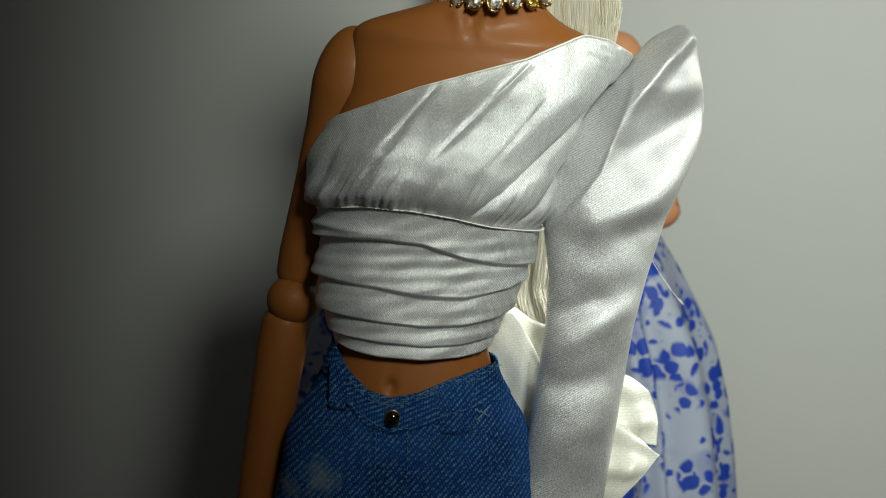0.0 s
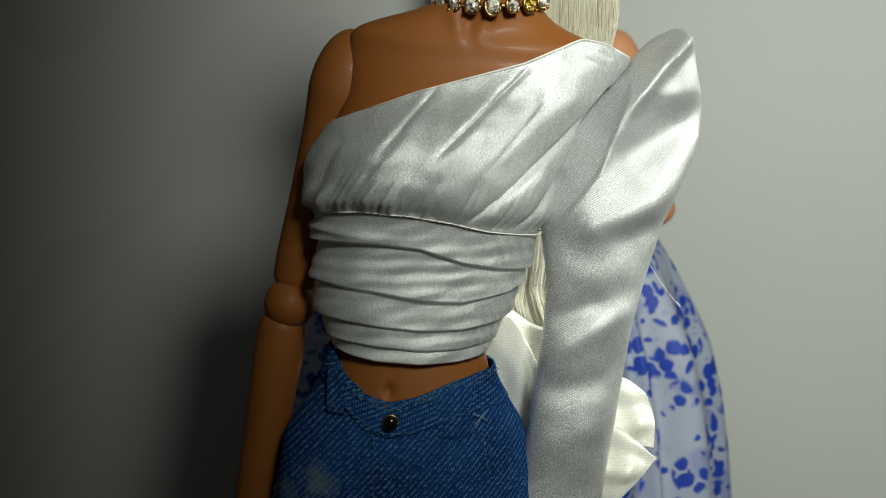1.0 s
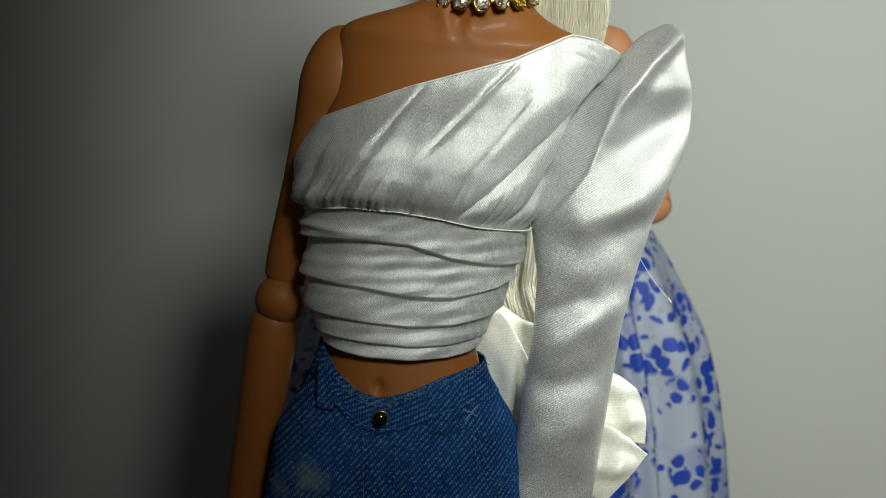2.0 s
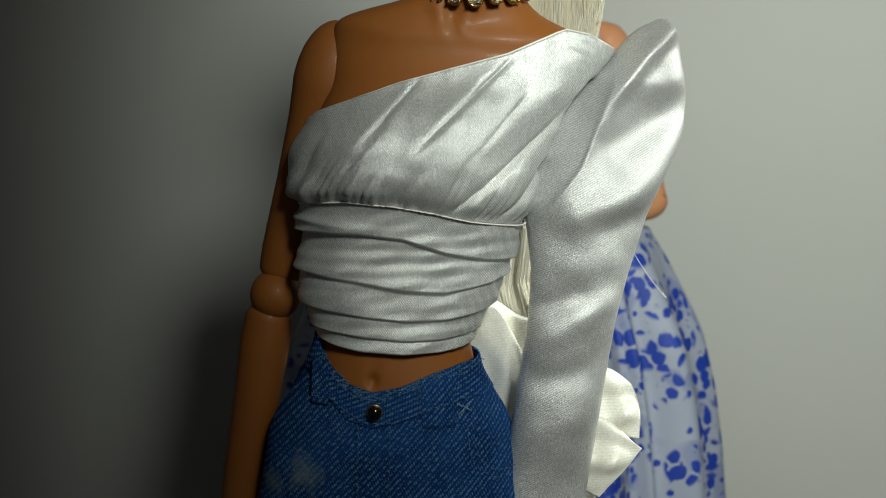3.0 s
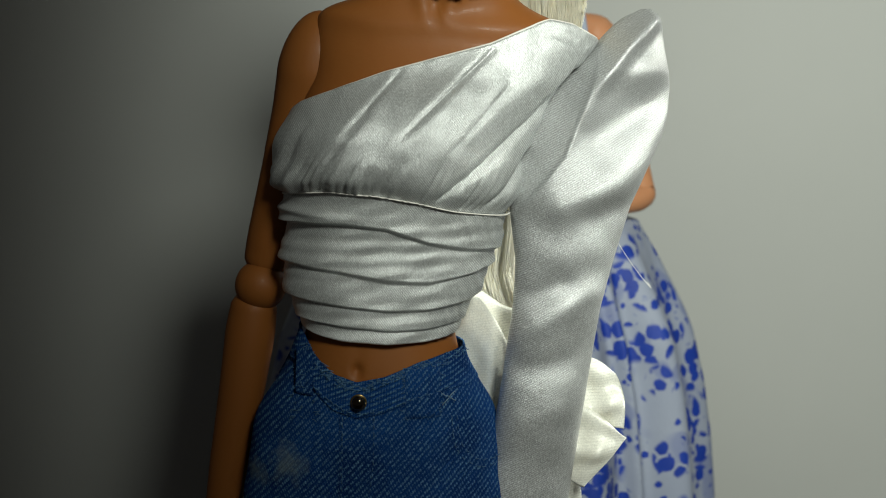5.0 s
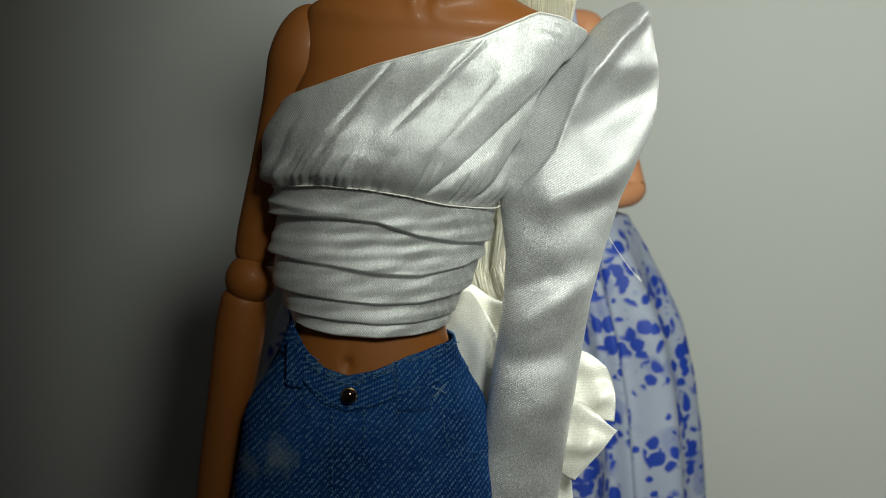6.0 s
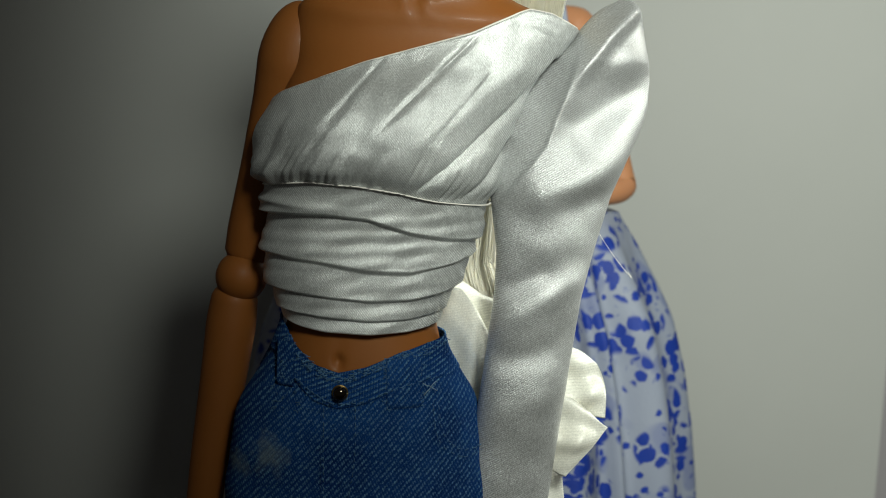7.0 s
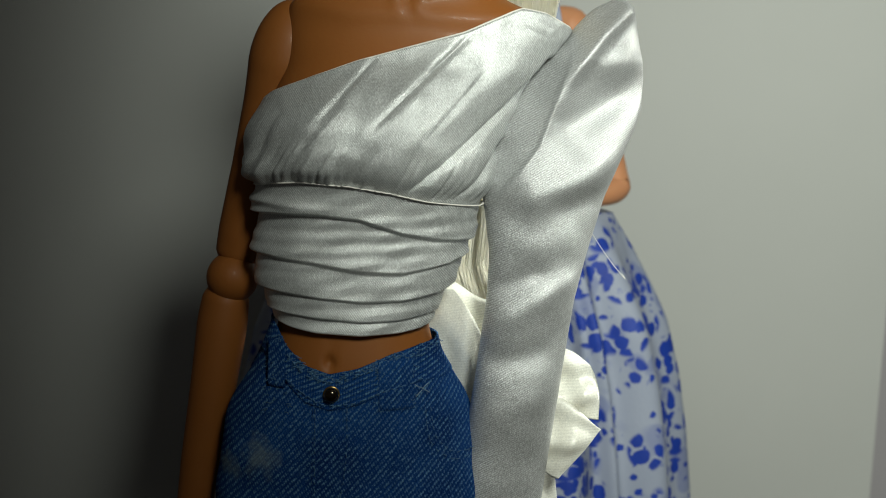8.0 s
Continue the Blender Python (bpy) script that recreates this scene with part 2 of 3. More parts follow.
def shape(v):
    return np.sign(v) * np.abs(v) ** 0.92


def bust(x, z):
    return 3.4 * np.exp(-(((x + 15.5) / 9) ** 2) - ((z - 225) / 11) ** 2) + 3.4 * np.exp(-(((x - 2.5) / 9) ** 2) - ((z - 225) / 11) ** 2)


def body(th, z, off=0.0):
    """A point of the torso at the angle th (front at 90 degrees) and height z, off millimetres outside it."""
    cx, cy, hw, hd = section(z)
    x = cx + (hw + off) * shape(np.cos(th))
    front = np.clip(np.sin(th), 0, 1)
    y = cy - (hd + off) * shape(np.sin(th)) - bust(x, z) * front**0.7
    return np.stack([x, y, z + 0 * x], -1)


def front(x, z, off=0.0):
    """The torso's front at x and z."""
    cx, cy, hw, hd = section(z)
    c = np.clip((x - cx) / (hw + off), -0.999, 0.999)
    return body(np.arccos(np.sign(c) * np.abs(c) ** (1 / 0.92)), z, off)


def ring(n):
    return np.linspace(0, 2 * np.pi, n, endpoint=False)


# ---- setting ----
def slab(name, lo, hi, material, label, category):
    s = Soup()
    (a, b, c), (d, e, f) = lo, hi
    s.v = [(a, b, c), (d, b, c), (d, e, c), (a, e, c), (a, b, f), (d, b, f), (d, e, f), (a, e, f)]
    s.f = [(3, 2, 1, 0), (4, 5, 6, 7), (0, 1, 5, 4), (1, 2, 6, 5), (2, 3, 7, 6), (3, 0, 4, 7)]
    return tagged(new(name, s.made(name, material, False)), label, category, kind="structure")


WALL_Y = 200
slab("table_top", (-420, -330, -30), (420, 262, 0), TABLE, "dark laminate table under the dolls", "table")
slab("wall_north", (-420, 264, -30), (420, 284, 520), WALL, "mauve grey painted wall behind the backdrop", "wall")

board = Soup()
for y in (WALL_Y, WALL_Y + 3):
    board.v += [(-400, y, 0.2), (168.5, y, 0.2), (185, y, 480), (-400, y, 480)]
board.f = [(0, 1, 2, 3), (7, 6, 5, 4), (0, 4, 5, 1), (1, 5, 6, 2), (2, 6, 7, 3), (3, 7, 4, 0)]
tagged(new("backdrop", board.made("backdrop", BOARD, False)), "plain grey-white card backdrop standing behind the dolls", "backdrop", kind="structure")


# ---- the doll in front: one plain mesh ----
def make_doll():
    s = Soup()
    th = ring(160)
    rows = []
    for z in np.linspace(143, 264, 220):
        p = body(th, z)
        for line, w, h in (([(-2.4, 262), (-1.9, 254), (-0.6, 250.4)], 1.4, 0.55), ([(7, 262), (5.2, 255.5), (2.2, 250.6)], 1.4, 0.65), ([(0, 249), (-10, 248.6), (-20, 250.4)], 2.0, 0.5),
                           ([(4, 249), (14, 249.4), (24, 251)], 2.0, 0.5), ([(1.3, 254), (0.8, 250.2)], 1.4, -0.6)):
            p[:, 1] -= h * fold(p[:, 0], p[:, 2], line, w) * (np.sin(th) > 0.2)
        p[:, 2] -= 0.09 * (p[:, 0] - 4) * smoothstep(238, 252, z) * (1 - smoothstep(253, 262, z))
        rows.append(p)
    s.grid(rows, True, True)
    # head
    s.ball((5, 6, 283), (11.5, 14, 17), 20, 28)
    # bare arm: shoulder cap, upper arm, elbow ball, forearm, palm
    zs = np.r_[240.2 + 12.4 * np.cos(np.linspace(0.12, math.pi / 2, 16)), np.linspace(239, 201.5, 40)]
    arm = np.stack([np.interp(zs, [201, 207, 220, 234, 240, 253], [-34.2, -32.6, -29.2, -24.9, -23.2, -20.6]), np.interp(zs, [201, 220, 240, 253], [18, 16, 13.8, 13.4]), zs], -1)
    low = np.interp(zs, [201, 202.5, 207, 220, 232, 240.2], [3.6, 4.5, 4.9, 5.1, 6.1, 7.1])
    s.tube(arm, np.where(zs > 240.2, 7.1 * np.sqrt(np.clip(1 - ((zs - 240.2) / 12.4) ** 2, 0.001, 1)), low), 36)
    t = np.linspace(0, 1, 40)
    s.ball((-34.8, 16.4, 197.8), (5.2, 5.4, 5.2), 24, 32)
    fore = curve([(-35.9, 17.0, 195.8), (-36.9, 16.8, 190), (-38.8, 16.2, 178), (-40.8, 15.8, 167), (-42.5, 15.5, 158), (-45.2, 15, 138), (-46.0, 15, 132)], 40)
    s.tube(fore, np.interp(t, [0, 0.02, 0.07, 0.2, 0.55, 0.9, 1], [2.4, 3.9, 4.7, 5.1, 4.2, 3.3, 2.6]), 28)
    s.tube(curve([(-45.4, 14, 133), (-46, 12, 125), (-45, 10, 112)], 14), np.interp(np.linspace(0, 1, 14), [0, 0.4, 1], [2.8, 4.2, 1.6]), 14, 0.5)
    # arm inside the sleeve and its palm
    s.tube(curve([(27, 14, 244), (31, 15, 234), (27, 9, 205), (21, 7, 160), (19.5, 7, 136)], 30), np.interp(np.linspace(0, 1, 30), [0, 0.1, 0.5, 1], [3, 4.0, 3.6, 3.0]), 18)
    s.tube(curve([(19.5, 7, 136), (19, 6, 127), (19, 5, 115)], 14), np.interp(np.linspace(0, 1, 14), [0, 0.4, 1], [2.8, 4.2, 1.6]), 14, 0.5)
    # legs and feet
    for x, side in ((-24, -1), (2, 1)):
        s.tube(curve([(x, 11, 150), (x - side, 11, 120), (x + side, 10, 80), (x + side, 12, 40), (x + side, 12, 8)], 40), np.linspace(12, 4.5, 40), 20)
        s.tube(curve([(x + side, 14, 6), (x + side, 2, 5), (x + side, -12, 3.2)], 12), np.linspace(5.5, 3, 12), 14, 0.7)
    ob = new("fashion_doll", s.made("fashion_doll", SKIN))
    tagged(ob, "tan vinyl fashion doll with jointed arms, standing", "doll")
    # navel: a small dent in the belly
    for v in ob.data.vertices:
        x, y, z = (c / MM for c in v.co)
        if y < 6 and 176 < z < 196:
            d = math.hypot((x + 14.0) / 0.8, (z - 184.6) / 1.3)
            v.co.y += MM * 1.3 * math.exp(-d * d)
            v.co.y += MM * 0.18 * math.exp(-((x + 13.6) / 1.4) ** 2) * (1 if z > 184 else 0.4)
    return ob


make_doll()

# ---- blouse ----
blouse = thing("blouse", "white satin one-shoulder crop blouse with puffed sleeve and back bow", "blouse")


def neck_z(x):
    return np.interp(x, [-33, -30, -28.4, -25, -9, 11, 17, 22.5, 27, 33], [227.5, 230.4, 232.8, 234.9, 240.4, 245.7, 248.2, 250.2, 249.4, 246.6])


def seam_z(x):
    return np.interp(x, [-31, -24, -18, -10, -2.5, 4, 13, 20], [217.2, 218.4, 219.0, 218.3, 216.9, 215.2, 213.6, 213.4])


DIAGONALS = [([(-18.5, 225), (-5.3, 241)], 0.7, -2.0), ([(-8.5, 225.5), (11.4, 244.6)], 0.7, -2.2), ([(0.5, 217.5), (11, 226), (21.6, 235.5), (28, 241)], 0.75, -2.4), ([(8.5, 215.5), (13, 220), (17, 225.5)], 0.7, -2.2), ([(-21, 220), (-11, 233)], 0.8, -1.2),
             ([(-19, 224), (-5, 241)], 2.2, 0.9), ([(-8, 224), (8, 243)], 2.4, 1.0), ([(4.5, 218), (14, 225.5), (24, 234.5)], 1.8, 1.6), ([(-4, 222), (8, 231), (20, 240)], 1.8, 1.2), ([(-27, 222), (-22, 231)], 1.0, -0.8), ([(-1, 222), (14, 238)], 0.7, -0.9), ([(20, 247.4), (27, 245.4)], 0.5, -0.9), ([(22, 249.4), (28, 246.8)], 0.5, -0.9)]


def bodice_off(x, z, low, high):
    s = np.clip((z - low) / np.maximum(high - low, 1), 0, 1)
    off = 2.2 + 0.8 * smoothstep(0, 0.12, s) * (1 - smoothstep(0.12, 0.45, s)) + 0.6 * smoothstep(6, 13, x) * (1 - smoothstep(0, 0.45, s)) + 0.8 * smoothstep(0, 0.15, s) * (1 - smoothstep(0.3, 0.95, s)) - 1.0 * smoothstep(0.6, 1, s)
    off = off - 2.3 * (1 - smoothstep(-31, -24, x)) * (1 - smoothstep(0, 0.42, s))
    for line, w, a in DIAGONALS:
        off = off + (0.55 * a * fold(x, z, line, w) if a < 0 and len(line) > 2 else 0.32 * a * fold(x, z, line[::-1], w * 0.85, 1.0) if a < 0 else (0.22 if len(line) > 2 else 0.40) * a * fold(x, z, line, w)) * smoothstep(0, 0.12, s) * (1 - 0.7 * smoothstep(0.85, 1, s))
    pucker = np.exp(-((s / (0.22 + 0.25 * (1 - smoothstep(-26, -14, x)))) ** 2))
    off = off + 0.58 * pucker * rough_field(x * 1.0 - 0.55 * z, 0.16 * z, 1.9, 3) * smoothstep(0, 0.05, s)
    return off + 0.14 * rough_field(x, z, 6.0, 5)


th = ring(420)
rows = []
for u in np.linspace(0, 1, 84):
    z = np.full(th.shape, 228.0)
    for _ in range(3):
        x = body(th, z, 1.5)[:, 0]
        low, high = seam_z(x), neck_z(x)
        z = low + (high - low) * u
    rows.append(body(th, z, bodice_off(x, z, low, high)))
part("bodice", Soup().grid(rows), SATIN, blouse, "gathered satin bust with diagonal drape folds", thick=0.35)
part("neckline_edge", Soup().grid([rows[-1] + d for d in ([0, 0, -0.2], [0, -0.35, 0.1], [0, 0, 0.35], [0, 0.3, 0.1])]), SATIN_HEM, blouse, "narrow rolled neckline hem")

# waist wrap with overlapping pleats: lines at heights of z for x from side to side
XS = [-30, -24, -16, -8, -1, 6, 12]
PLEATS = [[212.0, 212.4, 212.6, 211.6, 208.9, 207.2, 206.5], [204.6, 204.2, 203.2, 201.6, 201.2, 202.6, 204.6],
          [198.4, 197.8, 197.0, 196.2, 196.2, 197.2, 198.6], [194.0, 193.9, 193.2, 192.5, 192.5, 193.2, 194.0]]


def hem_z(x):
    return np.interp(x, XS, [193.0, 191.7, 190.4, 190.0, 190.1, 190.8, 192.0])


rows = []
for u in np.linspace(0, 1, 150):
    z = np.full(th.shape, 203.0)
    for _ in range(3):
        x = body(th, z, 1.5)[:, 0]
        z = seam_z(x) + (hem_z(x) - seam_z(x)) * u
    lines = [seam_z(x)] + [np.interp(x, XS, p) for p in PLEATS] + [hem_z(x) - 0.01]
    off = np.zeros(th.shape)
    for k, (top, low) in enumerate(zip(lines, lines[1:])):
        inside = (z <= top + 1e-6) & (z > low)
        s = np.clip((top - z) / np.maximum(top - low, 0.3), 0, 1)
        h = [1.25, 1.0, 0.9, 0.75, 0.45][k]
        h = h * (1 + (0.6 if k == 0 else 0.3) * smoothstep(0.6, 1.0, -np.cos(th)))
        prof = 0.5 + h * s**1.3 * (1 - smoothstep(0.90, 1.0, s) * 0.95)
        off = np.where(inside, prof, off)
    off = np.where(off == 0, 0.5, off)
    off = off + 0.22 * rough_field(x, z * 2.4, 9.0, 8) + 0.7 * fold(x, z, [(-32, 215.0), (-25, 214.9), (-12, 213.6)], 0.8, 0.9) * (np.sin(th) > -0.3) + 0.22 * smoothstep(0.45, 0.9, np.cos(th)) * rough_field(x * 1.4 + 0.3 * z, z * 0.5, 3.6, 33) + 2.0 * smoothstep(212, 199, z) - (2.6 - 1.9 * np.clip(np.sin(th), 0, 1)) * smoothstep(200, 189.5, z) + 1.7 * smoothstep(196, 212, z) - 1.1 * smoothstep(0.5, 1, -np.cos(th)) * smoothstep(203, 213, z) + 1.2 * smoothstep(0.5, 1, np.cos(th)) * smoothstep(200, 213, z)
    rows.append(body(th, z, off))
part("waist_wrap", Soup().grid(rows), SATIN, blouse, "pleated satin waist wrap", thick=0.35)
seam = np.array([body(th[i], float(seam_z(body(th[i], 217.0, 1.5)[0])), 2.8 - 1.6 * smoothstep(0.6, 1, -math.cos(th[i])) + 1.1 * smoothstep(0.5, 1, math.cos(th[i])) + 0.25 * math.sin(i * 2.1) * math.sin(i * 0.37)) for i in range(0, 420, 1)])
s = Soup()
s.tube(np.vstack([seam, seam[:1]]), 0.14, 6)
part("underbust_seam", s, SATIN_HEM, blouse, "puckered seam below the bust")

# sleeve: z, inner x, outer x, centre y, half depth
SLEEVE = np.array([(252.8, 41.6, 42.4, 13, 0.3), (252.5, 40.2, 43.4, 13, 0.9), (251.8, 38.4, 44.2, 13, 1.8), (250.6, 36.4, 44.8, 13, 3.0), (248.0, 33.8, 45.2, 13, 5.0), (244.5, 31.0, 45.8, 13.5, 7.6), (240.5, 26.5, 46.6, 13, 9.2), (237.5, 21.5, 46.9, 13, 9.6),
                   (232.0, 17.0, 46.4, 12.4, 10.2), (228.0, 14.5, 45.2, 12, 10.2), (222.0, 13.8, 42.2, 11, 9.4), (214.5, 15.4, 39.0, 9.8, 7.8), (204.0, 16.6, 35.6, 8.0, 5.8),
                   (195.0, 16.0, 33.2, 7.0, 5.2), (180.5, 14.0, 31.0, 7.0, 5.2), (157.0, 10.4, 27.6, 7.0, 5.2), (138.0, 8.4, 25.0, 7.0, 5.2)])
# line, width, height, fading towards the line's end
SLEEVE_FOLDS = [([(43, 250.5), (37.4, 245.4), (33.3, 240.6), (30.4, 236), (27.4, 229)], 1.9, 3.4, 0.8), ([(46, 236.5), (39, 233), (32, 228.5)], 4.3, -4.2, 0.4), ([(45, 223), (36, 219), (25, 215.5)], 3.8, 2.8, 0.3),
                ([(39, 215.6), (31, 213.6)], 2.6, -1.1, 0.2), ([(31, 207), (23, 205.4), (16, 205)], 3.0, 0.6, 0.0), ([(15, 197.4), (20, 198), (25, 200)], 2.6, -1.1, 0.3),
                ([(31, 198), (24, 194.4), (16, 190.4)], 3.0, 0.95, 0.0), ([(16, 183.6), (24, 184.6), (31, 188)], 3.2, -0.85, 0.2), ([(15, 172), (29, 177)], 5.0, 0.5, 0.0), ([(14, 164), (27, 162)], 4.0, -0.4, 0.0)]
CREASE_Z, CREASE_X = [211, 213.9, 218.2, 224.8, 234.4, 239.8, 246], [15.0, 17.2, 20.4, 25.6, 29.2, 31.3, 32.2]


def sleeve_rows(n_rows, n_cols):
    zs = np.linspace(252.8, 138, n_rows)
    inner, outer, cy, hd = (np.convolve(np.pad(np.interp(zs[::-1], SLEEVE[::-1, 0], SLEEVE[::-1, c])[::-1], 2, mode="edge"), np.ones(5) / 5, "valid") for c in range(1, 5))
    a = ring(n_cols)
    out = []
    for z, i, o, y, d in zip(zs, inner, outer, cy, hd):
        x = (i + o) / 2 + (o - i) / 2 * shape(np.cos(a))
        yy = y - d * shape(np.sin(a))
        zz = np.full(a.shape, z)
        f = np.clip(np.sin(a), 0, 1) ** 0.6
        for line, w, h, fade in SLEEVE_FOLDS:
            yy = yy - h * fold(x, zz, line, w, fade) * f
        # the underside of the puff, set back behind the crisp edge of the front panel
        side = np.interp(z, CREASE_Z, CREASE_X) - x
        deep = smoothstep(212, 217, z) * (1 - smoothstep(238, 245, z))
        yy = yy + (1.2 * smoothstep(0.0, 0.6, side) + 0.75 * np.clip(side, 0, 10)) * deep * f
        yy = yy - 0.12 * rough_field(x, zz, 8.0, 12) * f
        out.append(np.stack([x, yy, zz], -1))
    return out


part("sleeve", Soup().grid(sleeve_rows(330, 300), True, True), SATIN_SLEEVE, blouse, "long satin sleeve with a pointed puffed shoulder")


def pouch(corners, bulge, seed, deep=1.0, n=44, m=44):
    """A soft flat pocket of satin between four corners, given round its rim."""
    a, b, c, d = (np.array(p, float) for p in corners)
    g = []
    for u in np.linspace(0.0, 1.0, n):
        ring_pts = []
        for v, sign in [(v, -1) for v in np.linspace(0, 1, m)] + [(v, 1) for v in np.linspace(1, 0, m)[1:-1]]:
            p = (a * (1 - u) + b * u) * (1 - v) + (d * (1 - u) + c * u) * v
            rim = (4 * v * (1 - v)) ** 0.6 * min(1, 5 * (1 - u)) ** 0.5
            wave = math.sin(7 * v + 2.2 * u + seed) * (1 - 0.7 * u) * 0.7 + math.sin(13 * v + 5 * u + 2 * seed) * 0.22 + (deep - 1) * 0.9 * math.sin(12 * u - 4 * v)
            p = p + np.array([0, sign * (bulge * rim * (0.35 + 0.65 * math.sin(math.pi * min(1, 0.2 + 0.8 * u)))) - 1.5 * deep * wave * rim, 0])
            p = p + np.array([0.9, 0, 0.2]) * math.sin(math.pi * v) * u * u
            p[2] += 0.5 * math.sin(9 * u + seed) * (abs(2 * v - 1) ** 4)
            ring_pts.append(p)
        g.append(ring_pts)
    return np.array(g)


bow = part("bow", Soup().ball((4, 26, 189), (5, 4, 6)), SATIN_BOW_LIT, blouse, "large satin bow at the back")
for corners, bulge, seed in (([(7.5, 19, 197.0), (23, 19, 190), (24, 19, 158), (0, 22, 164)], 1.5, 0.3), ([(2, 18.5, 192), (9.6, 14.5, 196.2), (17.5, 16.5, 180), (14.5, 18, 164)], 1.3, 1.9),
                             ([(24, 17, 187), (37.4, 12.5, 180.6), (39.0, 10.5, 169.6), (24, 17, 166)], 2.0, 1.2), ([(24, 15.5, 178), (39.2, 8.0, 168.6), (31.0, 10, 157.6), (21, 15.5, 158.5)], 2.2, 2.3),
                             ([(2, 30, 195), (-29.6, 33, 194), (-27, 33, 182), (0, 30, 178)], 2.0, 0.9)):
    part("bow_loop", Soup().grid(pouch(corners, bulge, seed, 1.3 if corners[0][0] > 20 else 0.9), True, True), SATIN_BOW_LIT, bow)
part("bow_tail", Soup().grid(pouch([(19, 18, 166), (22, 19, 108), (36, 19, 110), (30.5, 18, 163)], 0.5, 2.4), True, True), SATIN_BOW_LIT, bow)
s = Soup()
s.tube(curve([(37.5, 15, 207), (40, 18, 203.4), (43, 20, 199.4), (45.6, 21, 196.4), (44.9, 21, 197.6)], 24), 0.045, 4)
part("loose_thread", s, SATIN_HEM, blouse, "thin loose thread")

# ---- jeans ----
jeans = thing("jeans", "low-rise blue denim jeans with worn pale patches", "jeans")


def waist_z(x, back):
    z = np.interp(x, [-27, -24.5, -22, -18.5, -14, -8.7, -2.3, 3, 6, 9], [192.5, 190.5, 187.6, 184.4, 183.0, 184.0, 186.4, 187.6, 187.8, 187.6])
    return np.where(back, 187.6, z)


th = ring(260)


def denim_rows(top, low, off, n, wob=0.0):
    out = []
    for u in np.linspace(0, 1, n):
        z = np.full(th.shape, 180.0)
        for _ in range(4):
            x = body(th, z, off)[:, 0]
            back = np.sin(th) < -0.1
            t, l = top(x, back), low(x, back)
            z = t + (l - t) * u
        o = off + wob * rough_field(x, z, 9.0, 21)
        out.append(body(th, z, o))
    return out


hips = Soup().grid(denim_rows(lambda x, b: waist_z(x, b) - 6.2, lambda x, b: 146 + 0 * x, 1.2, 90, 0.15))
part("trouser_top", hips, DENIM, jeans, thick=0.4)
part("waistband", Soup().grid(denim_rows(lambda x, b: waist_z(x, b), lambda x, b: waist_z(x, b) - 6.8, 1.5, 24, 0.12)), DENIM_BAND, jeans, "raw-edged denim waistband", thick=0.4)
for x, side in ((-24.5, -1), (2.5, 1)):
    leg = curve([(x, 11, 152), (x - side * 0.5, 11, 120), (x + side, 10.5, 80), (x + side, 12, 40), (x + side, 12, 14)], 60)
    part("trouser_leg", Soup().tube(leg, np.linspace(14.2, 9.0, 60), 40), DENIM, jeans)


def patch(x0, x1, z0, z1, off, n=8, m=10):
    g = [[front(x, z, off - 0.7 * i / m + 0.15 * math.sin(math.pi * i / m)) for x in np.linspace(x0, x1, n)] for i, z in enumerate(np.linspace(z0, z1, m + 1))]
    return Soup().grid(np.array(g), False)


part("belt_loop", patch(-4.8, 1.6, 185.4, 176.0, 1.95), DENIM, jeans, "wide denim belt loop", thick=0.2)
part("belt_loop", patch(-26.0, -22.4, 188.0, 180.0, 1.9), DENIM, jeans, "wide denim belt loop", thick=0.2)

button_place = front(-13.5, 179.4, 2.0)
s = Soup()
s.ball(button_place + np.array([0, -0.6, 0]), (1.3, 0.9, 1.3), 14, 24)
button = part("button", s, BUTTON, jeans, "shiny dark brass button")
s = Soup()
s.tube([button_place + np.array([1.36 * math.cos(a), 0.1, 1.36 * math.sin(a)]) for a in np.linspace(0, 2 * math.pi, 30)], 0.22, 6)
part("button_rim", s, GOLD, button)


def stitches(lines, off, length=0.8, gap=0.5, r=0.085):
    s, rnd = Soup(), random.Random(7)
    for line in lines:
        p = curve([(x, 0, z) for x, z in line], 240)
        d = np.r_[0, np.cumsum(np.linalg.norm(np.diff(p, axis=0), axis=1))]
        at = 0.0
        while at + length < d[-1]:
            q = []
            for v in (at, at + length / 2, at + length):
                q.append(front(np.interp(v, d, p[:, 0]), np.interp(v, d, p[:, 2]) + rnd.uniform(-0.15, 0.15), off + (0.12 if v == at + length / 2 else -0.05)))
            s.tube(q, r, 5)
            at += length + gap * rnd.uniform(0.4, 2.4)
    return s


part("stitching", stitches([[(-16.6, 176.5), (-16.8, 165), (-17, 150)], [(-10.6, 176.5), (-11, 166), (-13, 156), (-16.5, 150)], 
                            [(4, 176), (5, 169.5), (9, 165.5), (14.5, 165)], [(5, 176), (6, 170.3), (9.6, 166.6), (14.6, 166.2)]], 1.75), THREAD, jeans, "pale twin stitching")
part("stitching", stitches([[(-22, 181.8), (-16, 177.8), (-10, 177.6), (-4, 179.6), (4, 181.4)], [(-22, 186.2), (-17, 182.2), (-11, 182), (-4, 184.4), (4, 186)]], 1.95), THREAD, jeans)
s = stitches([[(2.0, 180.6), (5.2, 178.6)], [(2.2, 178.4), (5.0, 181.0)]], 2.2, 1.6, 0.1, 0.10)
part("cross_stitch", s, THREAD_PALE, jeans, "small cross of white thread")
placket = Soup()
placket.tube([front(-16.9 - 0.02 * (176 - z), z, 1.2) for z in np.linspace(176.5, 148, 30)], 0.3, 6)
part("fly_seam", placket, DENIM, jeans)
rnd = random.Random(4)
s = Soup()
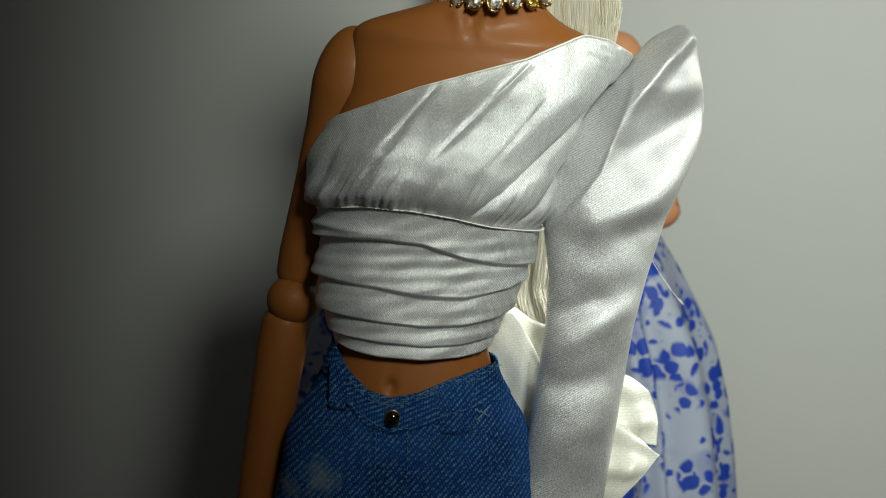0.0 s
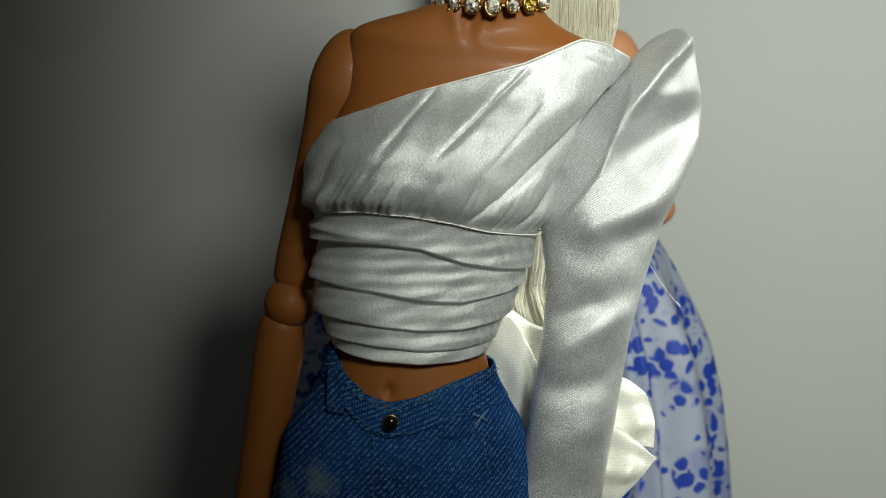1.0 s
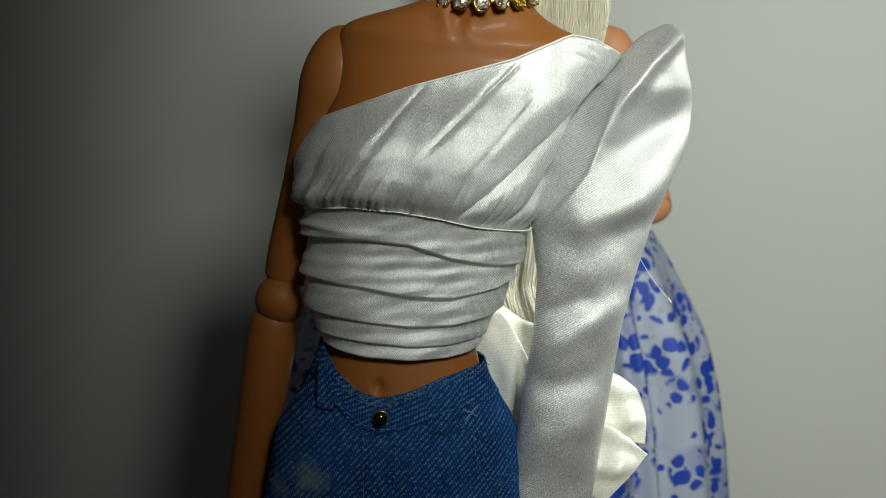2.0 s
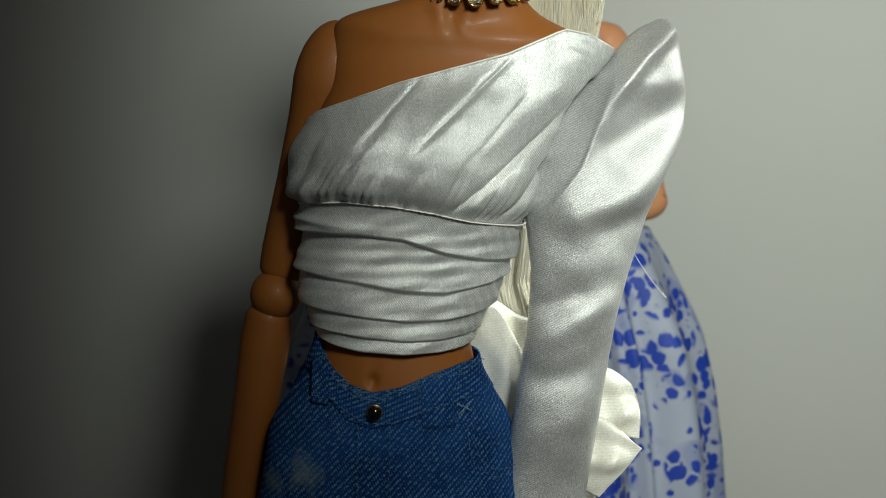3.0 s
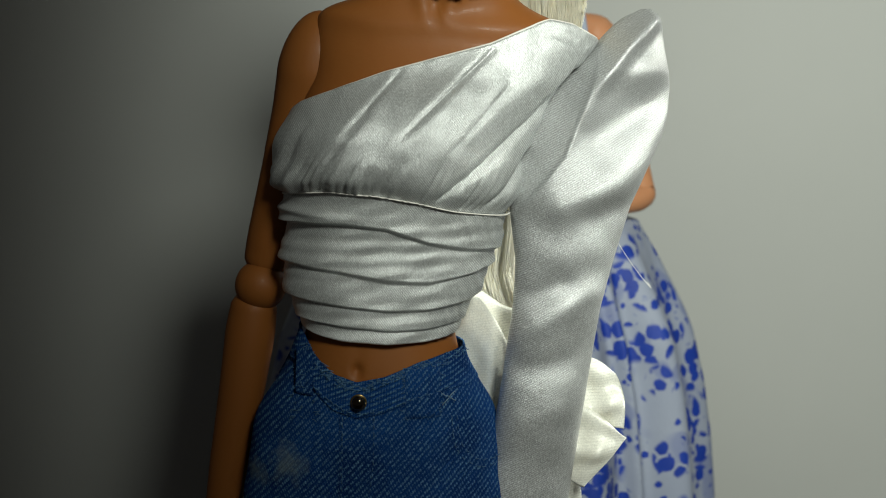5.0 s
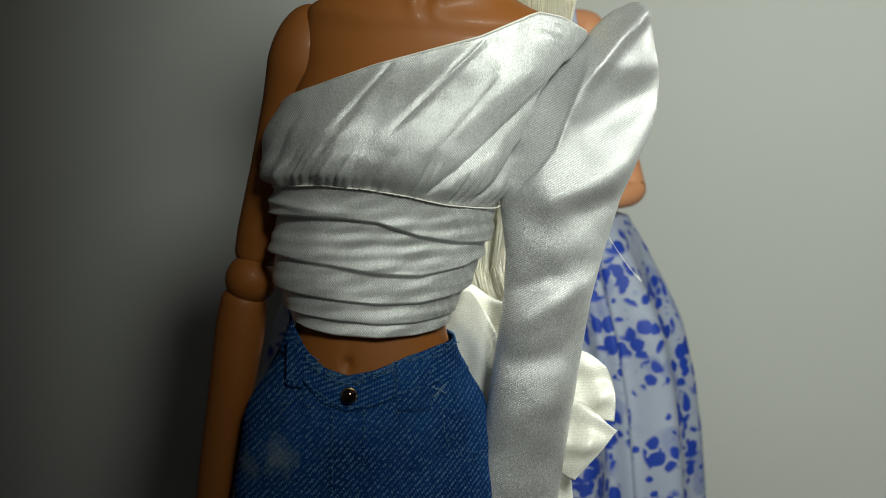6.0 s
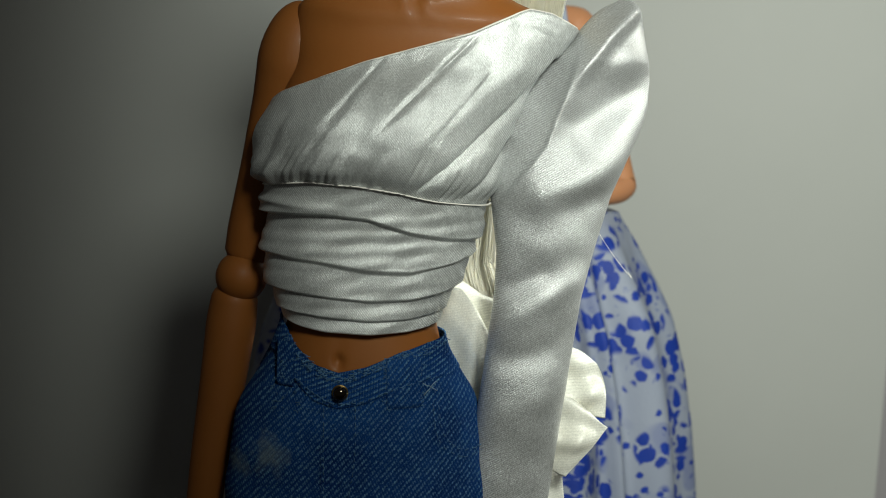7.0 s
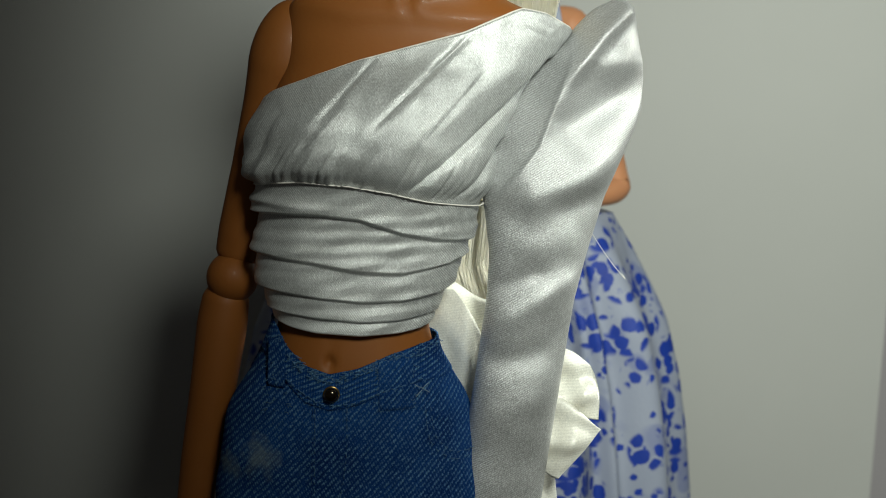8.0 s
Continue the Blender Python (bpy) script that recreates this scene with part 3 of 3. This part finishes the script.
for _ in range(220):
    x = rnd.uniform(-25, 7)
    z = float(waist_z(np.array(x), np.array(False)))
    if rnd.random() < 0.4:
        x, z = rnd.choice((-4.9, 1.7, -26.0, -24.4, -22.2)) + rnd.uniform(-0.4, 0.4), rnd.uniform(177, 188)
    b = front(x, z - rnd.uniform(0.1, 1.6), 1.6)
    e = b + np.array([rnd.uniform(-1.1, 1.1), -rnd.uniform(0.0, 0.25), rnd.uniform(-0.6, 0.35)])
    m = (b + e) / 2 + np.array([rnd.uniform(-0.4, 0.4), -0.15, rnd.uniform(-0.3, 0.3)])
    s.tube(curve([b, m, e], 5), 0.07, 4)
part("frayed_threads", s, THREAD, jeans, "loose pale cotton threads")


# ---- necklace ----
necklace = thing("necklace", "gold choker set with clear and yellow crystals", "necklace")


def gem(w, h, d):
    """A cut stone facing -y, with a table and three rows of facets."""
    g = []
    for row, (k, y) in enumerate(((1.0, 0.1), (1.0, -0.25 * d), (0.82, -0.62 * d), (0.5, -0.95 * d), (0.42, -1.0 * d))):
        turn = math.pi / 10 * (row % 2)
        g.append([(w * k * math.cos(a + turn), y, h * k * math.sin(a + turn)) for a in np.linspace(0, 2 * math.pi, 10, endpoint=False)])
    return Soup().grid(np.array(g), True, True)


def turned(soup, place, angle):
    c, q = math.cos(angle), math.sin(angle)
    soup.v = [(place[0] + c * x - q * y, place[1] + q * x + c * y, place[2] + z) for x, y, z in soup.v]
    return soup


N = 17
for k in range(N):
    a = 2 * math.pi * k / N
    at = (5.2 + 10.4 * math.sin(a), 10.0 - 10.3 * math.cos(a), 256.3 + 1.5 * (1 - math.cos(a)))
    big = k % 2 == 0
    w, h = (1.25, 1.6) if k == 0 else ((1.3, 1.3) if big else (1.1, 1.2))
    cup = Soup()
    cup.tube([(w * 1.15 * math.cos(u), 0.1, h * 1.15 * math.sin(u)) for u in np.linspace(0, 2 * math.pi, 17)], 0.28, 6)
    for u in (0.8, 2.35, 3.93, 5.5):
        cup.ball((w * 1.15 * math.cos(u), -0.45, h * 1.15 * math.sin(u)), (0.36, 0.4, 0.36), 6, 8)
    cup.ball((0, 0.5, 0), (w, 0.35, h), 6, 12)
    setting = part("setting", turned(cup, at, a), GOLD, necklace)
    part("stone", turned(gem(w, h, 0.9), at, a), GEM_YELLOW if k in (2, 9) else GEM, setting, "yellow crystal" if k in (2, 9) else "clear crystal", smooth=False)
s = Soup()
s.tube([(5.2 + 9.9 * math.sin(a), 10.0 - 9.8 * math.cos(a), 256.3 + 1.5 * (1 - math.cos(a))) for a in np.linspace(0, 2 * math.pi, 80)], 0.35, 6)
part("chain", s, GOLD, necklace)

# ---- hair ----
rnd = random.Random(11)
s = Soup()


def strand(u, jx, jy, jz):
    """One hair from the crown to its end, u from side to side; j: how far it strays."""
    x0, x1 = -4 + 35 * u, -2 + 24 * u
    return [(4 + 20 * (u - 0.5) + jx, 17 + jy, 294), (x0 * 0.75 + 3 + 0.5 * jx, 18.5 + jy, 273), (x0 + 0.4 * jx, 21 + jy, 257 + jz), (x0 * 0.75 + x1 * 0.25 - 0.4 * jx, 23.5 + 0.1 * x0 + jy, 240),
            (x0 * 0.4 + x1 * 0.6 + 0.4 * jx, 24.5 + 0.4 * x1 + jy, 222), (x1 - 0.4 * jx, 24.5 + 0.5 * x1 + jy, 203), (x1 + 1.4 * jx, 25 + 0.5 * x1 + jy, 184 + 2 * jz)]


wave = lambda u: 0.16 * math.sin(31 * u) + 0.05 * math.sin(83 * u + 1)
s.grid(np.array([curve(strand(u, 0, 1.3 + wave(u), 0), 26) for u in np.linspace(0, 1, 160)]), False)
for k in range(3200):
    u = rnd.random()
    s.tube(curve(strand(u, rnd.uniform(-2.4, 2.4), wave(u) + 1.3 + rnd.uniform(-0.12, 0.05), rnd.uniform(-3, 3)), 16), rnd.uniform(0.05, 0.1), 3, 0.7)
tagged(new("doll_wig", s.made("doll_wig", HAIR)), "long straight platinum blonde doll hair falling behind the shoulder", "doll hair")


# ---- the doll behind, in a floral gown ----
def make_back_doll():
    s = Soup()
    cx, cy = 15, 130
    for rows in ([(268, 6, 7), (258, 7.5, 8), (255, 20, 9), (251, 27, 10), (240, 24, 12), (228, 22, 15), (215, 18, 12), (204, 15, 11), (190, 20, 13), (150, 22, 14)],):
        r = np.array(rows)[::-1]
        a = ring(40)
        s.grid([np.stack([cx + np.interp(z, r[:, 0], r[:, 1]) * np.cos(a), cy + np.interp(z, r[:, 0], r[:, 2]) * np.sin(a), 0 * a + z], -1) for z in np.linspace(150, 268, 60)], True, True)
    s.ball((cx, cy - 4, 285), (12, 14, 17), 18, 24)
    bent = curve([(cx + 26, 130, 255), (cx + 33.5, 129, 250), (cx + 38, 127, 235), (cx + 44.6, 124, 210), (cx + 45.2, 122, 205.6), (cx + 38, 116, 204.5), (cx + 22, 112, 204)], 50)
    s.tube(bent, np.interp(np.linspace(0, 1, 50), [0, 0.12, 0.3, 0.62, 0.7, 0.9, 1], [4, 6.2, 5.0, 4.0, 3.9, 3.4, 3]), 20)
    hanging = curve([(cx - 26, 130, 255), (cx - 31, 129, 250), (cx - 33, 126, 235), (cx - 34, 116, 205), (cx - 33, 100, 176)], 40)
    s.tube(hanging, np.interp(np.linspace(0, 1, 40), [0, 0.12, 0.3, 1], [4, 6.2, 5.0, 3]), 20)
    for x in (4, 26):
        s.tube([(x, 130, 155), (x, 130, 80), (x, 130, 6)], [12, 9, 4.5], 16)
        s.tube([(x, 132, 5), (x, 120, 4), (x, 108, 3)], [5, 4.5, 3], 12)
    tagged(new("fashion_doll", s.made("fashion_doll", SKIN_LIGHT)), "peach vinyl fashion doll with an arm bent to its waist", "doll")


make_back_doll()
gown = thing("gown", "pale blue-white doll gown printed with royal-blue petals", "gown")
a = ring(420)
prof = np.array([(206, 16, 13), (203, 28, 18), (198, 46, 26), (188, 51, 30), (177, 55.5, 34), (165, 60, 38), (149, 63.7, 41), (131, 66.2, 44), (113, 67.8, 46), (50, 72, 50), (1.5, 75, 52)])[::-1]
g = []
for z in np.linspace(206, 1.5, 150):
    hw, hd = np.interp(z, prof[:, 0], prof[:, 1]), np.interp(z, prof[:, 0], prof[:, 2])
    deep = smoothstep(206, 165, z)
    ripple = 1 + deep * (0.13 * np.sin(11 * a + 0.6 + 0.006 * z) + 0.03 * np.sin(23 * a + 1.3) + 0.02 * np.sin(5 * a + 2) + 0.13 * np.exp(-(((a - 0.87) / 0.045) ** 2)) - 0.08 * np.exp(-(((a - 0.76) / 0.06) ** 2)))
    g.append(np.stack([14.5 + hw * np.cos(a) * (1 + 0.35 * (ripple - 1)), 130 - hd * np.sin(a) * ripple, 0 * a + z], -1))
part("skirt", Soup().grid(g), FLORAL, gown, "full gathered floral skirt", thick=0.5)
r = np.array([(246, 22, 14), (238, 24, 15), (228, 23, 17), (215, 19, 13.5), (205, 16.5, 12.5)])[::-1]
a = ring(90)
part("gown_bodice", Soup().grid([np.stack([15 + np.interp(z, r[:, 0], r[:, 1]) * np.cos(a), 130 + np.interp(z, r[:, 0], r[:, 2]) * np.sin(a), 0 * a + z], -1) for z in np.linspace(246, 205, 40)]), FLORAL, gown, thick=0.5)
strap = Soup()
strap.tube(curve([(39.5, 128, 292), (41.0, 126, 268), (42.6, 122, 256), (44.2, 121, 246)], 20), 1.0, 8, 0.25)
part("strap", strap, STRAP, gown, "narrow blue and white strap")
